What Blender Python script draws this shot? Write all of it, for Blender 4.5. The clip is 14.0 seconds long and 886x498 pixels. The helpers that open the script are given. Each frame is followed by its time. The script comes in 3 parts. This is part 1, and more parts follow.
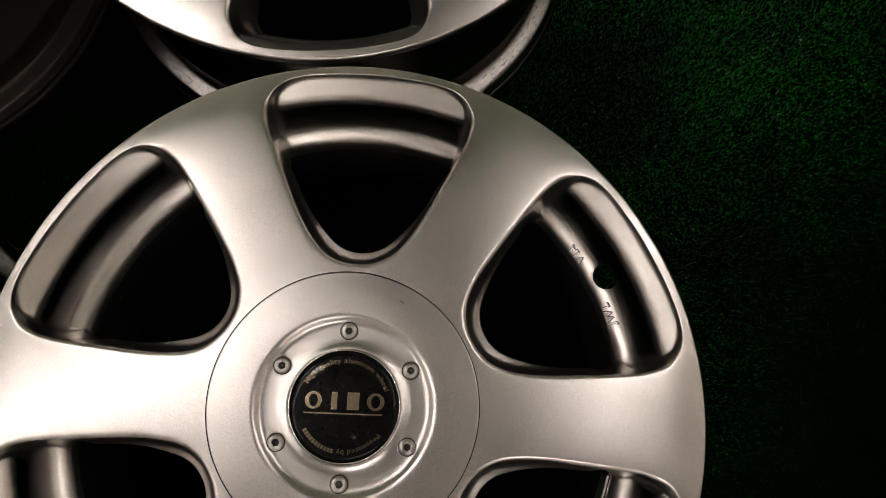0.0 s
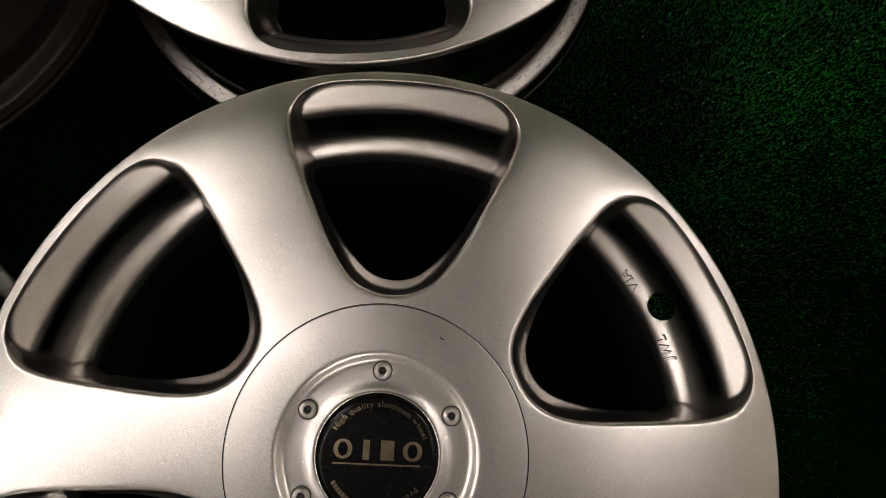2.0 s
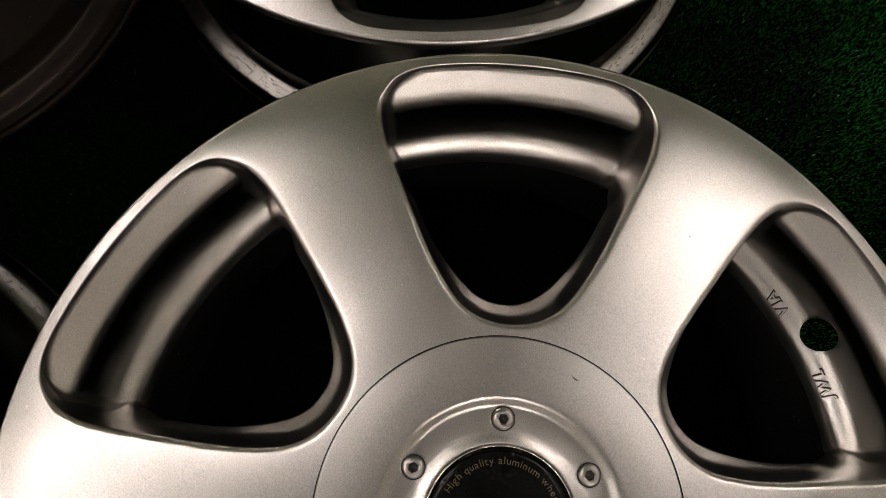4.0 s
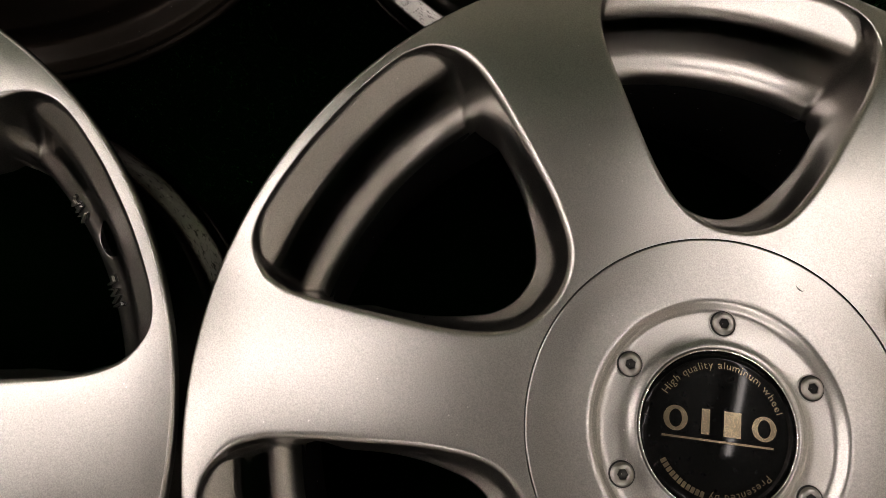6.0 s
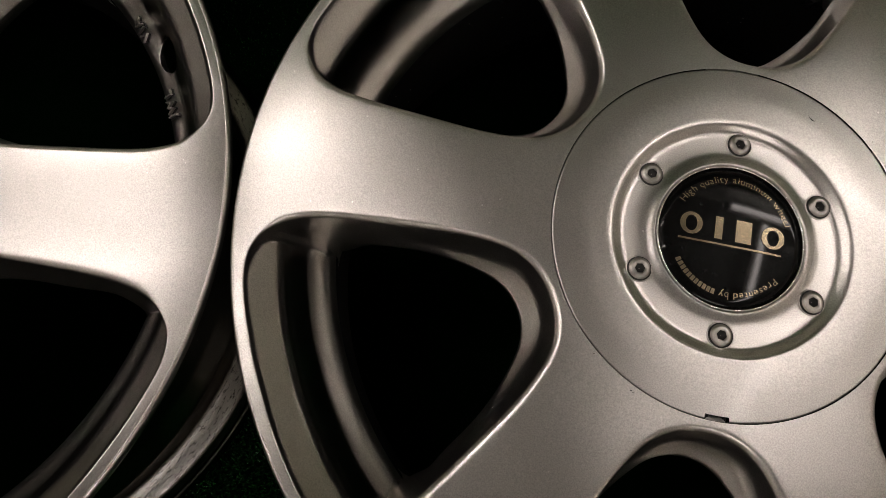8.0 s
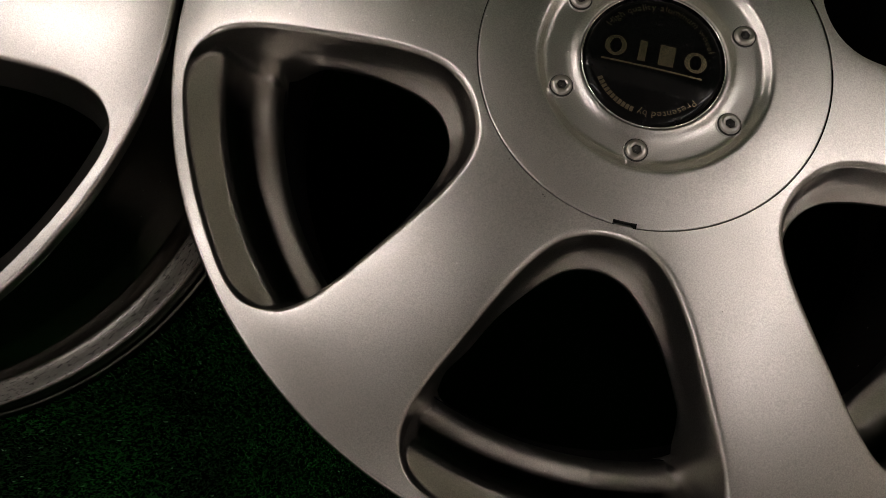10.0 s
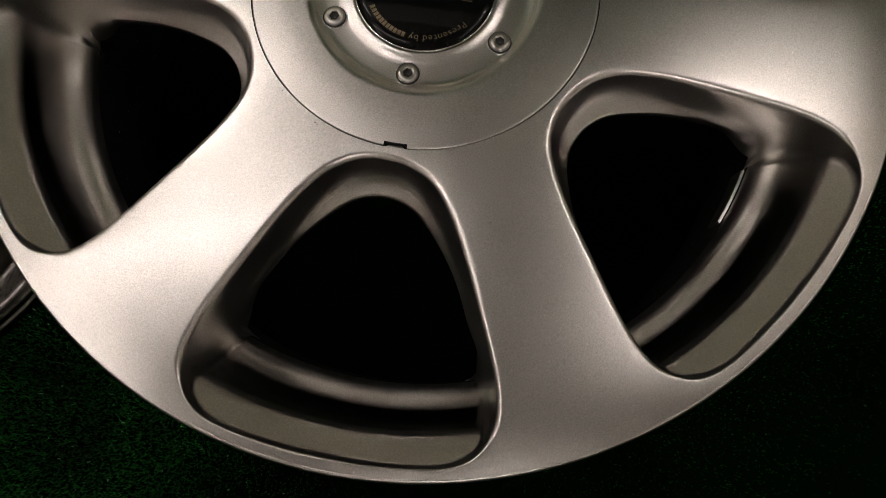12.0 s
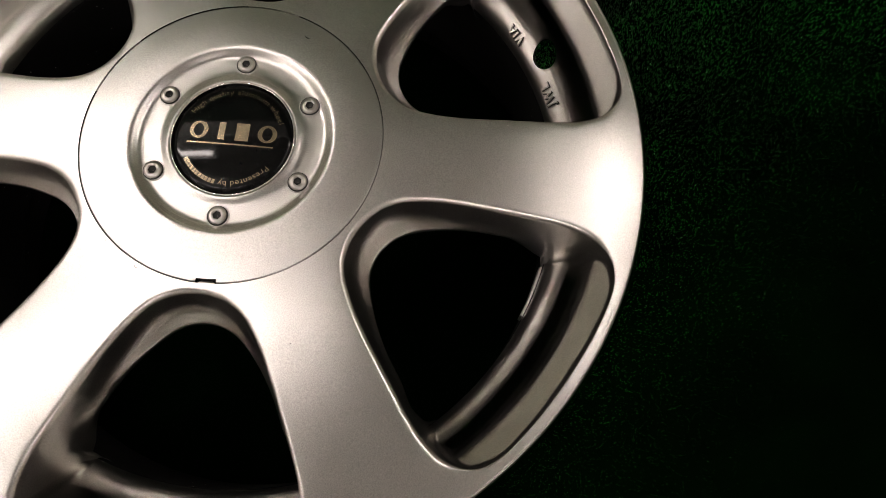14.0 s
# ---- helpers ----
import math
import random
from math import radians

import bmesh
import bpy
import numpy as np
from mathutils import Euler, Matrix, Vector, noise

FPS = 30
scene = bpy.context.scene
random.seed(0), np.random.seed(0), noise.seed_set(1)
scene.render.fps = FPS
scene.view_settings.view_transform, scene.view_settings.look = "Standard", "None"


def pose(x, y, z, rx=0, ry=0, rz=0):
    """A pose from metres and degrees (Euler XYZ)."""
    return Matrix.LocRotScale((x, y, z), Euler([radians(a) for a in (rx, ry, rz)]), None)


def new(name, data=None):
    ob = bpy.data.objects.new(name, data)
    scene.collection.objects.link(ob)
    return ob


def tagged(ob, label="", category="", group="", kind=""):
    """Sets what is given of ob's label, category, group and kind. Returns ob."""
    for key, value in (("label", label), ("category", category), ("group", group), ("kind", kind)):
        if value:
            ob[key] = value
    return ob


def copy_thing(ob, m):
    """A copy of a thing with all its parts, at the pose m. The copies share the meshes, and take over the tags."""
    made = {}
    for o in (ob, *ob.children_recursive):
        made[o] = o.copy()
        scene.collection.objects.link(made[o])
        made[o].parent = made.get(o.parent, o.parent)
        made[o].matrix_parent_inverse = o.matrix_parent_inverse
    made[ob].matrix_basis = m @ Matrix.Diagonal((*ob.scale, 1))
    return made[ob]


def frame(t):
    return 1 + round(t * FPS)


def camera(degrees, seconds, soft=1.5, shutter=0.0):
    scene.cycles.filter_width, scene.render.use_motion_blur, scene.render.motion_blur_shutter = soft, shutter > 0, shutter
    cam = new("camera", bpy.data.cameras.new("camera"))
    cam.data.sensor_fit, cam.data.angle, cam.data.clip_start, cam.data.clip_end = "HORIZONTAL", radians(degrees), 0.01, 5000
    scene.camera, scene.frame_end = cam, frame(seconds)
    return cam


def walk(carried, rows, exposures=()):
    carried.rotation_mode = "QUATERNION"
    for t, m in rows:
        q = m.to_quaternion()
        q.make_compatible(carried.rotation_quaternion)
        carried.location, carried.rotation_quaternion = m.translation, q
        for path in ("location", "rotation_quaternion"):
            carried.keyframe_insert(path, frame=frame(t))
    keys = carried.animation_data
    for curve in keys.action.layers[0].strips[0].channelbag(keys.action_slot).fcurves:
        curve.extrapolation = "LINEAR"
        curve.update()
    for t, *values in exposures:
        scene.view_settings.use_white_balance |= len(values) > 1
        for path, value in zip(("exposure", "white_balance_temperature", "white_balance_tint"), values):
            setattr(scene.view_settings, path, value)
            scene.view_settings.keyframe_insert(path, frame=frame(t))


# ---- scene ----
SOFT = 0.55
EXPOSURES = [(0.0, 0.1), (2.0, 0.06), (4.5, -0.02), (6.0, -0.18), (7.0, -0.16), (9.5, -0.60), (10.5, -0.44), (11.0, -0.36), (12.5, -0.24), (13.5, 0.14), (14.0, 0.22)]
cam = camera(66.80, 14.0, SOFT, 0.0)
PATH = [
    (0.0, 0.04037, 0.01408, 0.61381, 11.465, -2.680, 2.255),
    (0.5, 0.03726, 0.01386, 0.59960, 12.539, -2.462, 3.351),
    (1.0, 0.03091, 0.02184, 0.59622, 12.047, -2.232, 3.292),
    (1.5, 0.02499, 0.03405, 0.58322, 11.461, -3.178, 2.605),
    (2.0, 0.01600, 0.04450, 0.57195, 10.600, -2.680, 2.745),
    (4.3, -0.04748, 0.06338, 0.48968, 10.760, -2.178, 2.825),
    (4.5, -0.05260, 0.05241, 0.48396, 11.616, -1.387, 3.253),
    (5.0, -0.09176, 0.03045, 0.48254, 11.781, -1.523, 5.724),
    (5.5, -0.11692, 0.01292, 0.48212, 11.790, -1.980, 7.049),
    (6.0, -0.12679, 0.00034, 0.48035, 11.866, -1.550, 7.497),
    (6.5, -0.13438, -0.01511, 0.47827, 12.246, -2.695, 7.749),
    (7.0, -0.13107, -0.04032, 0.47966, 13.171, -3.073, 8.276),
    (7.2, -0.13023, -0.05916, 0.48075, 13.567, -2.669, 9.259),
    (9.3, -0.10220, -0.13518, 0.48204, 11.451, -1.853, 12.364),
    (9.5, -0.08650, -0.14848, 0.47924, 12.262, -1.294, 13.095),
    (10.0, -0.06239, -0.17329, 0.47788, 12.002, -0.534, 13.945),
    (10.5, -0.03447, -0.18458, 0.47424, 11.788, -0.184, 12.729),
    (11.0, -0.00524, -0.18691, 0.47092, 11.257, 0.599, 12.133),
    (11.5, 0.01394, -0.18726, 0.47225, 11.324, 0.596, 11.116),
    (12.0, 0.04430, -0.18474, 0.47752, 11.751, 0.606, 10.009),
    (12.5, 0.08362, -0.17040, 0.48852, 11.723, -0.297, 7.976),
    (13.0, 0.11458, -0.16408, 0.49040, 12.437, -0.110, 6.227),
    (13.5, 0.12696, -0.16028, 0.49701, 13.375, -0.069, 5.720),
    (14.0, 0.12964, -0.15504, 0.52562, 16.656, -0.126, 4.974),
]
walk(cam, [(t, pose(x, y, z, rx, ry, rz)) for t, x, y, z, rx, ry, rz in PATH], EXPOSURES)

# ---- light: a dim room with bare tubes hung from the ceiling ----
world = bpy.data.worlds.new("world")
scene.world = world
world.use_nodes = True
world.node_tree.nodes["Background"].inputs[0].default_value = (0.02, 0.018, 0.016, 1)
world.node_tree.nodes["Background"].inputs[1].default_value = 0.1

CEIL = 2.5
LAMPS = [  # x, y, length, turn, strength of the pendant tubes
    (-1.24, -0.03, 1.75, 18.0, 36.0),
    (-1.42, 0.80, 1.00, 0.0, 54.0),
    (1.08, 0.36, 1.05, 78.0, 26.0),
    (1.35, 0.96, 0.90, 0.0, 28.0),
    (0.60, -1.85, 1.30, -15.0, 46.0),
    (-2.00, -1.00, 1.10, 90.0, 38.0),
]


# ---- materials ----
class Nodes:
    """A small wrapper round a material's node tree."""

    def __init__(self, name):
        self.mat = bpy.data.materials.new(name)
        self.mat.use_nodes = True
        self.tree = self.mat.node_tree
        self.bsdf = self.tree.nodes["Principled BSDF"]

    def node(self, kind, **values):
        n = self.tree.nodes.new(kind)
        for key, value in values.items():
            n.inputs[key.replace("_", " ")].default_value = value
        return n

    def link(self, a, b):
        self.tree.links.new(a, b)

    def set(self, **values):
        for key, value in values.items():
            self.bsdf.inputs[key.replace("_", " ")].default_value = value
        return self

    def coords(self, scale=(1, 1, 1)):
        tc = self.node("ShaderNodeTexCoord")
        m = self.node("ShaderNodeMapping")
        m.inputs["Scale"].default_value = scale
        self.link(tc.outputs["Object"], m.inputs["Vector"])
        return m.outputs["Vector"]

    def noise(self, vec, scale, detail=3.0, rough=0.55):
        n = self.node("ShaderNodeTexNoise", Scale=scale, Detail=detail, Roughness=rough)
        self.link(vec, n.inputs["Vector"])
        return n.outputs["Fac"]

    def ramp(self, fac, stops):
        r = self.node("ShaderNodeValToRGB")
        el = r.color_ramp.elements
        while len(el) < len(stops):
            el.new(0.5)
        for e, (p, c) in zip(el, stops):
            e.position, e.color = p, (*c, 1) if len(c) == 3 else c
        self.link(fac, r.inputs["Fac"])
        return r.outputs["Color"]

    def mix(self, fac, a, b, mode="MIX"):
        m = self.tree.nodes.new("ShaderNodeMix")
        m.data_type, m.blend_type = "RGBA", mode
        for value, sock in ((fac, m.inputs[0]), (a, m.inputs[6]), (b, m.inputs[7])):
            if isinstance(value, (int, float)):
                sock.default_value = value
            elif isinstance(value, tuple):
                sock.default_value = (*value, 1)
            else:
                self.link(value, sock)
        return m.outputs[2]

    def bump(self, height, strength, distance, normal=None):
        b = self.node("ShaderNodeBump", Strength=strength, Distance=distance)
        self.link(height, b.inputs["Height"])
        if normal:
            self.link(normal, b.inputs["Normal"])
        return b.outputs["Normal"]


def silver_paint(name, base, rough, flake=1.0, coat=0.35, grime=0.0, metal=1.0, haze=0.0):
    """Silver wheel lacquer: metallic flake under a thin clear coat, with fine dust and faint scuffs."""
    m = Nodes(name)
    v = m.coords()
    shift = m.node("ShaderNodeVectorMath")
    shift.operation = "ADD"
    own = m.node("ShaderNodeMath")
    own.operation = "MULTIPLY"
    m.link(m.node("ShaderNodeObjectInfo").outputs["Random"], own.inputs[0])
    own.inputs[1].default_value = 0.0 if grime else 7.0  # each piece has its own specks
    m.link(v, shift.inputs[0])
    m.link(own.outputs[0], shift.inputs[1])
    v = shift.outputs[0]
    cloud = m.noise(v, 26, 4)
    grain = m.noise(v, 1500, 2, 0.6)
    col = m.ramp(cloud, [(0.3, tuple(c * 0.94 for c in base)), (0.7, tuple(min(1, c * 1.04) for c in base))])
    col = m.mix(m.ramp(grain, [(0.3, (0, 0, 0)), (0.75, (1, 1, 1))]), m.mix(1.0, col, (1 - 0.35 * min(1, flake),) * 3, "MULTIPLY"), col)
    patch = m.ramp(m.noise(v, 11, 3), [(0.45, (0.1, 0.1, 0.1)), (0.62, (1, 1, 1))])
    for scale, size, tone, amount in ((120, 0.060, (0.90, 0.88, 0.85), 0.75), (30, 0.014, (0.06, 0.055, 0.05), 0.7)):
        cell = m.node("ShaderNodeTexVoronoi", Scale=scale)
        m.link(v, cell.inputs["Vector"])
        dot = m.ramp(cell.outputs["Distance"], [(size * 0.6, (amount,) * 3), (size, (0, 0, 0))])
        dot = m.mix(1.0, dot, patch, "MULTIPLY")
        col = m.mix(dot, col, tone)
    if grime:
        xyz = m.node("ShaderNodeSeparateXYZ")
        m.link(v, xyz.inputs[0])
        turn = m.node("ShaderNodeMath")
        turn.operation = "ARCTAN2"
        m.link(xyz.outputs["Y"], turn.inputs[0])
        m.link(xyz.outputs["X"], turn.inputs[1])
        ring = m.node("ShaderNodeCombineXYZ")
        for source, target, k in ((turn.outputs[0], "X", 40.0), (xyz.outputs["Z"], "Y", 2200.0)):
            scaled = m.node("ShaderNodeMath")
            scaled.operation = "MULTIPLY"
            m.link(source, scaled.inputs[0])
            scaled.inputs[1].default_value = k
            m.link(scaled.outputs[0], ring.inputs[target])
        dirt = m.noise(ring.outputs[0], 1.0, 5, 0.7)
        col = m.mix(m.ramp(dirt, [(0.54, (0, 0, 0)), (0.60, (grime, grime, grime))]), col, (0.03, 0.028, 0.025))
    r = m.ramp(m.noise(v, 17, 3, 0.6), [(0.3, (rough - 0.008,) * 3), (0.7, (rough + 0.022,) * 3)])
    if metal < 1:
        m.link(col, m.bsdf.inputs["Base Color"])
        m.link(r, m.bsdf.inputs["Roughness"])
        m.set(Metallic=metal, Coat_Weight=coat, Coat_Roughness=0.06, Specular_IOR_Level=0.5 if metal else 0.08)
        return m.mat
    # the flake layer scatters in a short-tailed lobe; the clear coat over it mirrors a little, more towards grazing
    flakes = m.node("ShaderNodeBsdfAnisotropic")
    flakes.distribution = "BECKMANN"
    m.link(col, flakes.inputs["Color"])
    m.link(r, flakes.inputs["Roughness"])
    if flake:
        m.link(m.bump(grain, 0.026 * flake, 0.0002), flakes.inputs["Normal"])
    clear = m.node("ShaderNodeBsdfAnisotropic", Roughness=0.09)
    clear.distribution = "GGX"
    clear.inputs["Color"].default_value = (1, 1, 1, 1)
    gloss = m.node("ShaderNodeMath")
    gloss.operation = "MULTIPLY"
    m.link(m.node("ShaderNodeFresnel", IOR=1.45).outputs[0], gloss.inputs[0])
    gloss.inputs[1].default_value = coat
    # flakes that lie askew and fine dust scatter a little light all ways
    askew = m.node("ShaderNodeBsdfDiffuse")
    m.link(col, askew.inputs["Color"])
    layer = m.node("ShaderNodeMixShader", Fac=haze)
    m.link(flakes.outputs[0], layer.inputs[1])
    m.link(askew.outputs[0], layer.inputs[2])
    blend = m.node("ShaderNodeMixShader")
    m.link(gloss.outputs[0], blend.inputs[0])
    m.link(layer.outputs[0], blend.inputs[1])
    m.link(clear.outputs[0], blend.inputs[2])
    m.link(blend.outputs[0], m.tree.nodes["Material Output"].inputs["Surface"])
    m.tree.nodes.remove(m.bsdf)
    return m.mat


FACE = silver_paint("silver_face_lacquer", (0.60, 0.577, 0.551), 0.288, 1.0, 0.3, haze=0.034)
PLATE = silver_paint("silver_hub_lacquer", (0.585, 0.563, 0.536), 0.290, 1.0, 0.35, haze=0.034)
BARREL = silver_paint("silver_barrel_lacquer", (0.52, 0.495, 0.47), 0.292, 0.0, 0.3)
# the outer barrel's silver is much darker than the face's
OUTSIDE = silver_paint("dark_outer_barrel", (0.20, 0.19, 0.175), 0.31, 1.0, 0.15, 0.25)
# near black: the shade deep inside the barrel is put into its colour
INSIDE = silver_paint("shaded_inner_barrel", (0.004, 0.0038, 0.0035), 0.8, 1.0, 0.0, 0.3, 0.0)
BROWN = silver_paint("dark_brown_barrel", (0.050, 0.037, 0.029), 0.45, 1.0, 0.05, 0.5, 0.6)
LIP = silver_paint("scuffed_rear_lip", (0.25, 0.24, 0.225), 0.33, 1.5, 0.1, 0.9)
STEEL = silver_paint("bolt_steel", (0.42, 0.40, 0.375), 0.29, 0.5, 0.0)


def plain(name, base, rough, metal=0.0, coat=0.0, relief=0.05, shine=0.5):
    m = Nodes(name)
    v = m.coords()
    n = m.noise(v, 300, 4)
    m.link(m.ramp(n, [(0.3, tuple(c * 0.8 for c in base)), (0.7, tuple(c * 1.15 for c in base))]), m.bsdf.inputs["Base Color"])
    m.set(Roughness=rough, Metallic=metal, Coat_Weight=coat, Coat_Roughness=0.03, Specular_IOR_Level=shine)
    m.link(m.bump(n, relief, 0.0005), m.bsdf.inputs["Normal"])
    return m.mat


BLACK_GLOSS = plain("black_cap_resin", (0.003, 0.003, 0.003), 0.05, relief=0.002, shine=0.28)
BLACK_GLOSS.node_tree.nodes["Principled BSDF"].inputs["Specular IOR Level"].default_value = 0.12
GOLD = plain("gilt_emblem_metal", (0.20, 0.163, 0.11), 0.24, 1.0, relief=0.01)
CHROME = plain("chrome_edge", (0.65, 0.63, 0.60), 0.12, 1.0)
DARK = plain("dark_groove", (0.012, 0.011, 0.010), 0.7)
LEAD = plain("dull_weight_lead", (0.55, 0.54, 0.53), 0.32, 1.0)


def turf_material(name, blade):
    m = Nodes(name)
    v = m.coords()
    tone = m.noise(v, 5.0, 5)
    # the near-black backing has the shade down in the pile in its colour
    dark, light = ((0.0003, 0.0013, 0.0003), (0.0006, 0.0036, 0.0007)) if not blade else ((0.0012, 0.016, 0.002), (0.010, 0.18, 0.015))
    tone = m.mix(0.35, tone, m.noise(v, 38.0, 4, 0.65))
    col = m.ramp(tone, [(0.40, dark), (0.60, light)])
    if blade:
        rnd = m.node("ShaderNodeNewGeometry").outputs["Random Per Island"]
        col = m.mix(m.ramp(rnd, [(0.3, (0, 0, 0)), (1.0, (1, 1, 1))]), m.mix(1.0, col, (0.45, 0.45, 0.45), "MULTIPLY"), m.mix(1.0, col, (1.35, 1.35, 1.35), "MULTIPLY"))
        col = m.mix(m.ramp(rnd, [(0.9915, (0, 0, 0)), (0.9935, (0.9, 0.9, 0.9))]), col, (0.36, 0.55, 0.38))
    m.link(col, m.bsdf.inputs["Base Color"])
    m.set(Roughness=0.55 if blade else 0.9, Specular_IOR_Level=0.35 if blade else 0.0)
    return m.mat


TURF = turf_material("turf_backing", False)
BLADE = turf_material("turf_blades", True)


def wall_paint(name, base):
    m = Nodes(name)
    v = m.coords()
    n = m.noise(v, 4, 5)
    m.link(m.ramp(n, [(0.3, tuple(c * 0.9 for c in base)), (0.7, base)]), m.bsdf.inputs["Base Color"])
    m.set(Roughness=0.85)
    m.link(m.bump(m.noise(v, 180, 3), 0.1, 0.002), m.bsdf.inputs["Normal"])
    return m.mat


OLIVE_WALL = wall_paint("olive_wall_paint", (0.40, 0.40, 0.31))
WALL = wall_paint("wall_paint", (0.72, 0.705, 0.67))
CREAM_WALL = wall_paint("cream_wall_paint", (0.80, 0.76, 0.69))
GREEN_WALL = wall_paint("green_wall_paint", (0.012, 0.048, 0.014))
CEILING = wall_paint("ceiling_paint", (0.64, 0.635, 0.62))


# ---- mesh helpers ----
def mesh_object(name, verts, faces, mats, parent=None, label="", smooth=True, normals=None, slots=None):
    me = bpy.data.meshes.new(name)
    me.from_pydata([tuple(v) for v in verts], [], [tuple(f) for f in faces])
    for mt in mats if isinstance(mats, (list, tuple)) else [mats]:
        me.materials.append(mt)
    if slots is not None:
        me.polygons.foreach_set("material_index", slots)
    me.polygons.foreach_set("use_smooth", [smooth] * len(me.polygons))
    if normals is not None:
        me.normals_split_custom_set_from_vertices([tuple(n) for n in normals])
    me.update()
    ob = new(name, me)
    if parent:
        ob.parent = parent
    if label:
        tagged(ob, label)
    return ob


def part(name, bm, material, parent, label="", smooth=False):
    me = bpy.data.meshes.new(name)
    bm.to_mesh(me)
    bm.free()
    me.materials.append(material)
    me.polygons.foreach_set("use_smooth", [smooth] * len(me.polygons))
    ob = new(name, me)
    ob.parent = parent
    return tagged(ob, label) if label else ob


def box_bm(x0, x1, y0, y1, z0, z1, bevel=0.0):
    bm = bmesh.new()
    bmesh.ops.create_cube(bm, size=1, matrix=Matrix.LocRotScale(((x0 + x1) / 2, (y0 + y1) / 2, (z0 + z1) / 2), None, (x1 - x0, y1 - y0, z1 - z0)))
    if bevel:
        bmesh.ops.bevel(bm, geom=bm.edges[:], offset=bevel, segments=2, affect="EDGES")
    return bm


def rounded(profile, radius=0.002, steps=4):
    """Rounds the corners of an open profile of (r, z) points."""
    out = [Vector(profile[0])]
    for a, b, c in zip(profile, profile[1:], profile[2:]):
        a, b, c = Vector(a[:2]), Vector(b[:2]), Vector(c[:2])
        k = min(radius, (a - b).length * 0.45, (c - b).length * 0.45)
        p, q = b + (a - b).normalized() * k, b + (c - b).normalized() * k
        for i in range(steps + 1):
            t = i / steps
            out.append(p * (1 - t) ** 2 + b * 2 * t * (1 - t) + q * t * t)
    return out + [Vector(profile[-1])]


def soft_profile(profile, rounds=3):
    """Cuts the corners of an open profile again and again, which leaves one soft curve."""
    points = [Vector(p) for p in profile]
    for _ in range(rounds):
        cut = [points[0]]
        for p, q in zip(points, points[1:]):
            cut += [p * 0.75 + q * 0.25, p * 0.25 + q * 0.75]
        points = cut + [points[-1]]
    return points


def lathe(profile, segments):
    verts, faces = [], []
    n = len(profile)
    for s in range(segments):
        a = 2 * math.pi * s / segments
        for r, z in profile:
            verts.append((r * math.cos(a), r * math.sin(a), z))
    for s in range(segments):
        t = (s + 1) % segments
        for i in range(n - 1):
            faces.append((s * n + i, s * n + i + 1, t * n + i + 1, t * n + i))
    return verts, faces


# ---- the alloy wheel ----
R_RIM, R_HUB = 0.2274, 0.0837
WINDOW_TURN = radians(-1.1)
HALF = [(0.0, 0.2222), (0.016, 0.2218), (0.031, 0.2204), (0.0450, 0.2182), (0.0550, 0.2152), (0.0622, 0.2106), (0.0668, 0.2040), (0.0688, 0.1955), (0.0684, 0.1870), (0.0660, 0.1775),
        (0.0616, 0.1665), (0.0560, 0.1545), (0.0498, 0.1415), (0.0428, 0.1270), (0.0366, 0.1155), (0.0298, 0.1052), (0.0232, 0.0977), (0.0160, 0.0929), (0.0082, 0.0902), (0.0, 0.0894)]


def crown(r):
    """Height of the face over the ground at the radius r: a gentle dome that rolls over at the rim."""
    return 0.1886 - 0.0038 * (max(0, r - 0.10) / 0.1) ** 2 - 0.0012 * (max(0, r - 0.2) / 0.0285) ** 2


def window_curve(count):
    """The window's outline as count points, even along its length, mirror-symmetric, from its outer middle clockwise."""
    loop = [Vector(p) for p in HALF] + [Vector((-x, y)) for x, y in HALF[-2:0:-1]]
    n, fine = len(loop), []
    for i in range(n):
        a, b, c, d = (loop[(i + k) % n] for k in (-1, 0, 1, 2))
        for s in range(24):
            t = s / 24
            fine.append(0.5 * (2 * b + (c - a) * t + (2 * a - 5 * b + 4 * c - d) * t * t + (3 * b - a - 3 * c + d) * t ** 3))
    fine.append(fine[0])
    acc = [0.0]
    for p, q in zip(fine, fine[1:]):
        acc.append(acc[-1] + (q - p).length)
    xs = np.interp(np.linspace(0, acc[-1], count, endpoint=False), acc, [p.x for p in fine])
    ys = np.interp(np.linspace(0, acc[-1], count, endpoint=False), acc, [p.y for p in fine])
    pts = [Vector((x, y)) for x, y in zip(xs, ys)]
    for i in range(1, count // 2):  # exact mirror symmetry
        m = (pts[i] + Vector((-pts[-i].x, pts[-i].y))) / 2
        pts[i], pts[-i] = m, Vector((-m.x, m.y))
    return pts


def sector_edge(c, d):
    """Where the ray from c along d leaves the 60 degree sector between hub and rim."""
    best = 9.0
    for sign in (1, -1):
        nx, ny = math.cos(radians(30)), -math.sin(radians(30))
        den = sign * d.x * nx + d.y * ny
        if den > 1e-9:
            best = min(best, -(sign * c.x * nx + c.y * ny) / den)
    b, rad = c.dot(d), c.dot(c)
    best = min(best, -b + math.sqrt(b * b - rad + R_RIM ** 2))
    disc = b * b - rad + R_HUB ** 2
    if disc > 0 and -b - math.sqrt(disc) > 0:
        best = min(best, -b - math.sqrt(disc))
    return c + d * best


def step(a, b, x):
    t = min(1, max(0, (x - a) / (b - a)))
    return t * t * (3 - 2 * t)


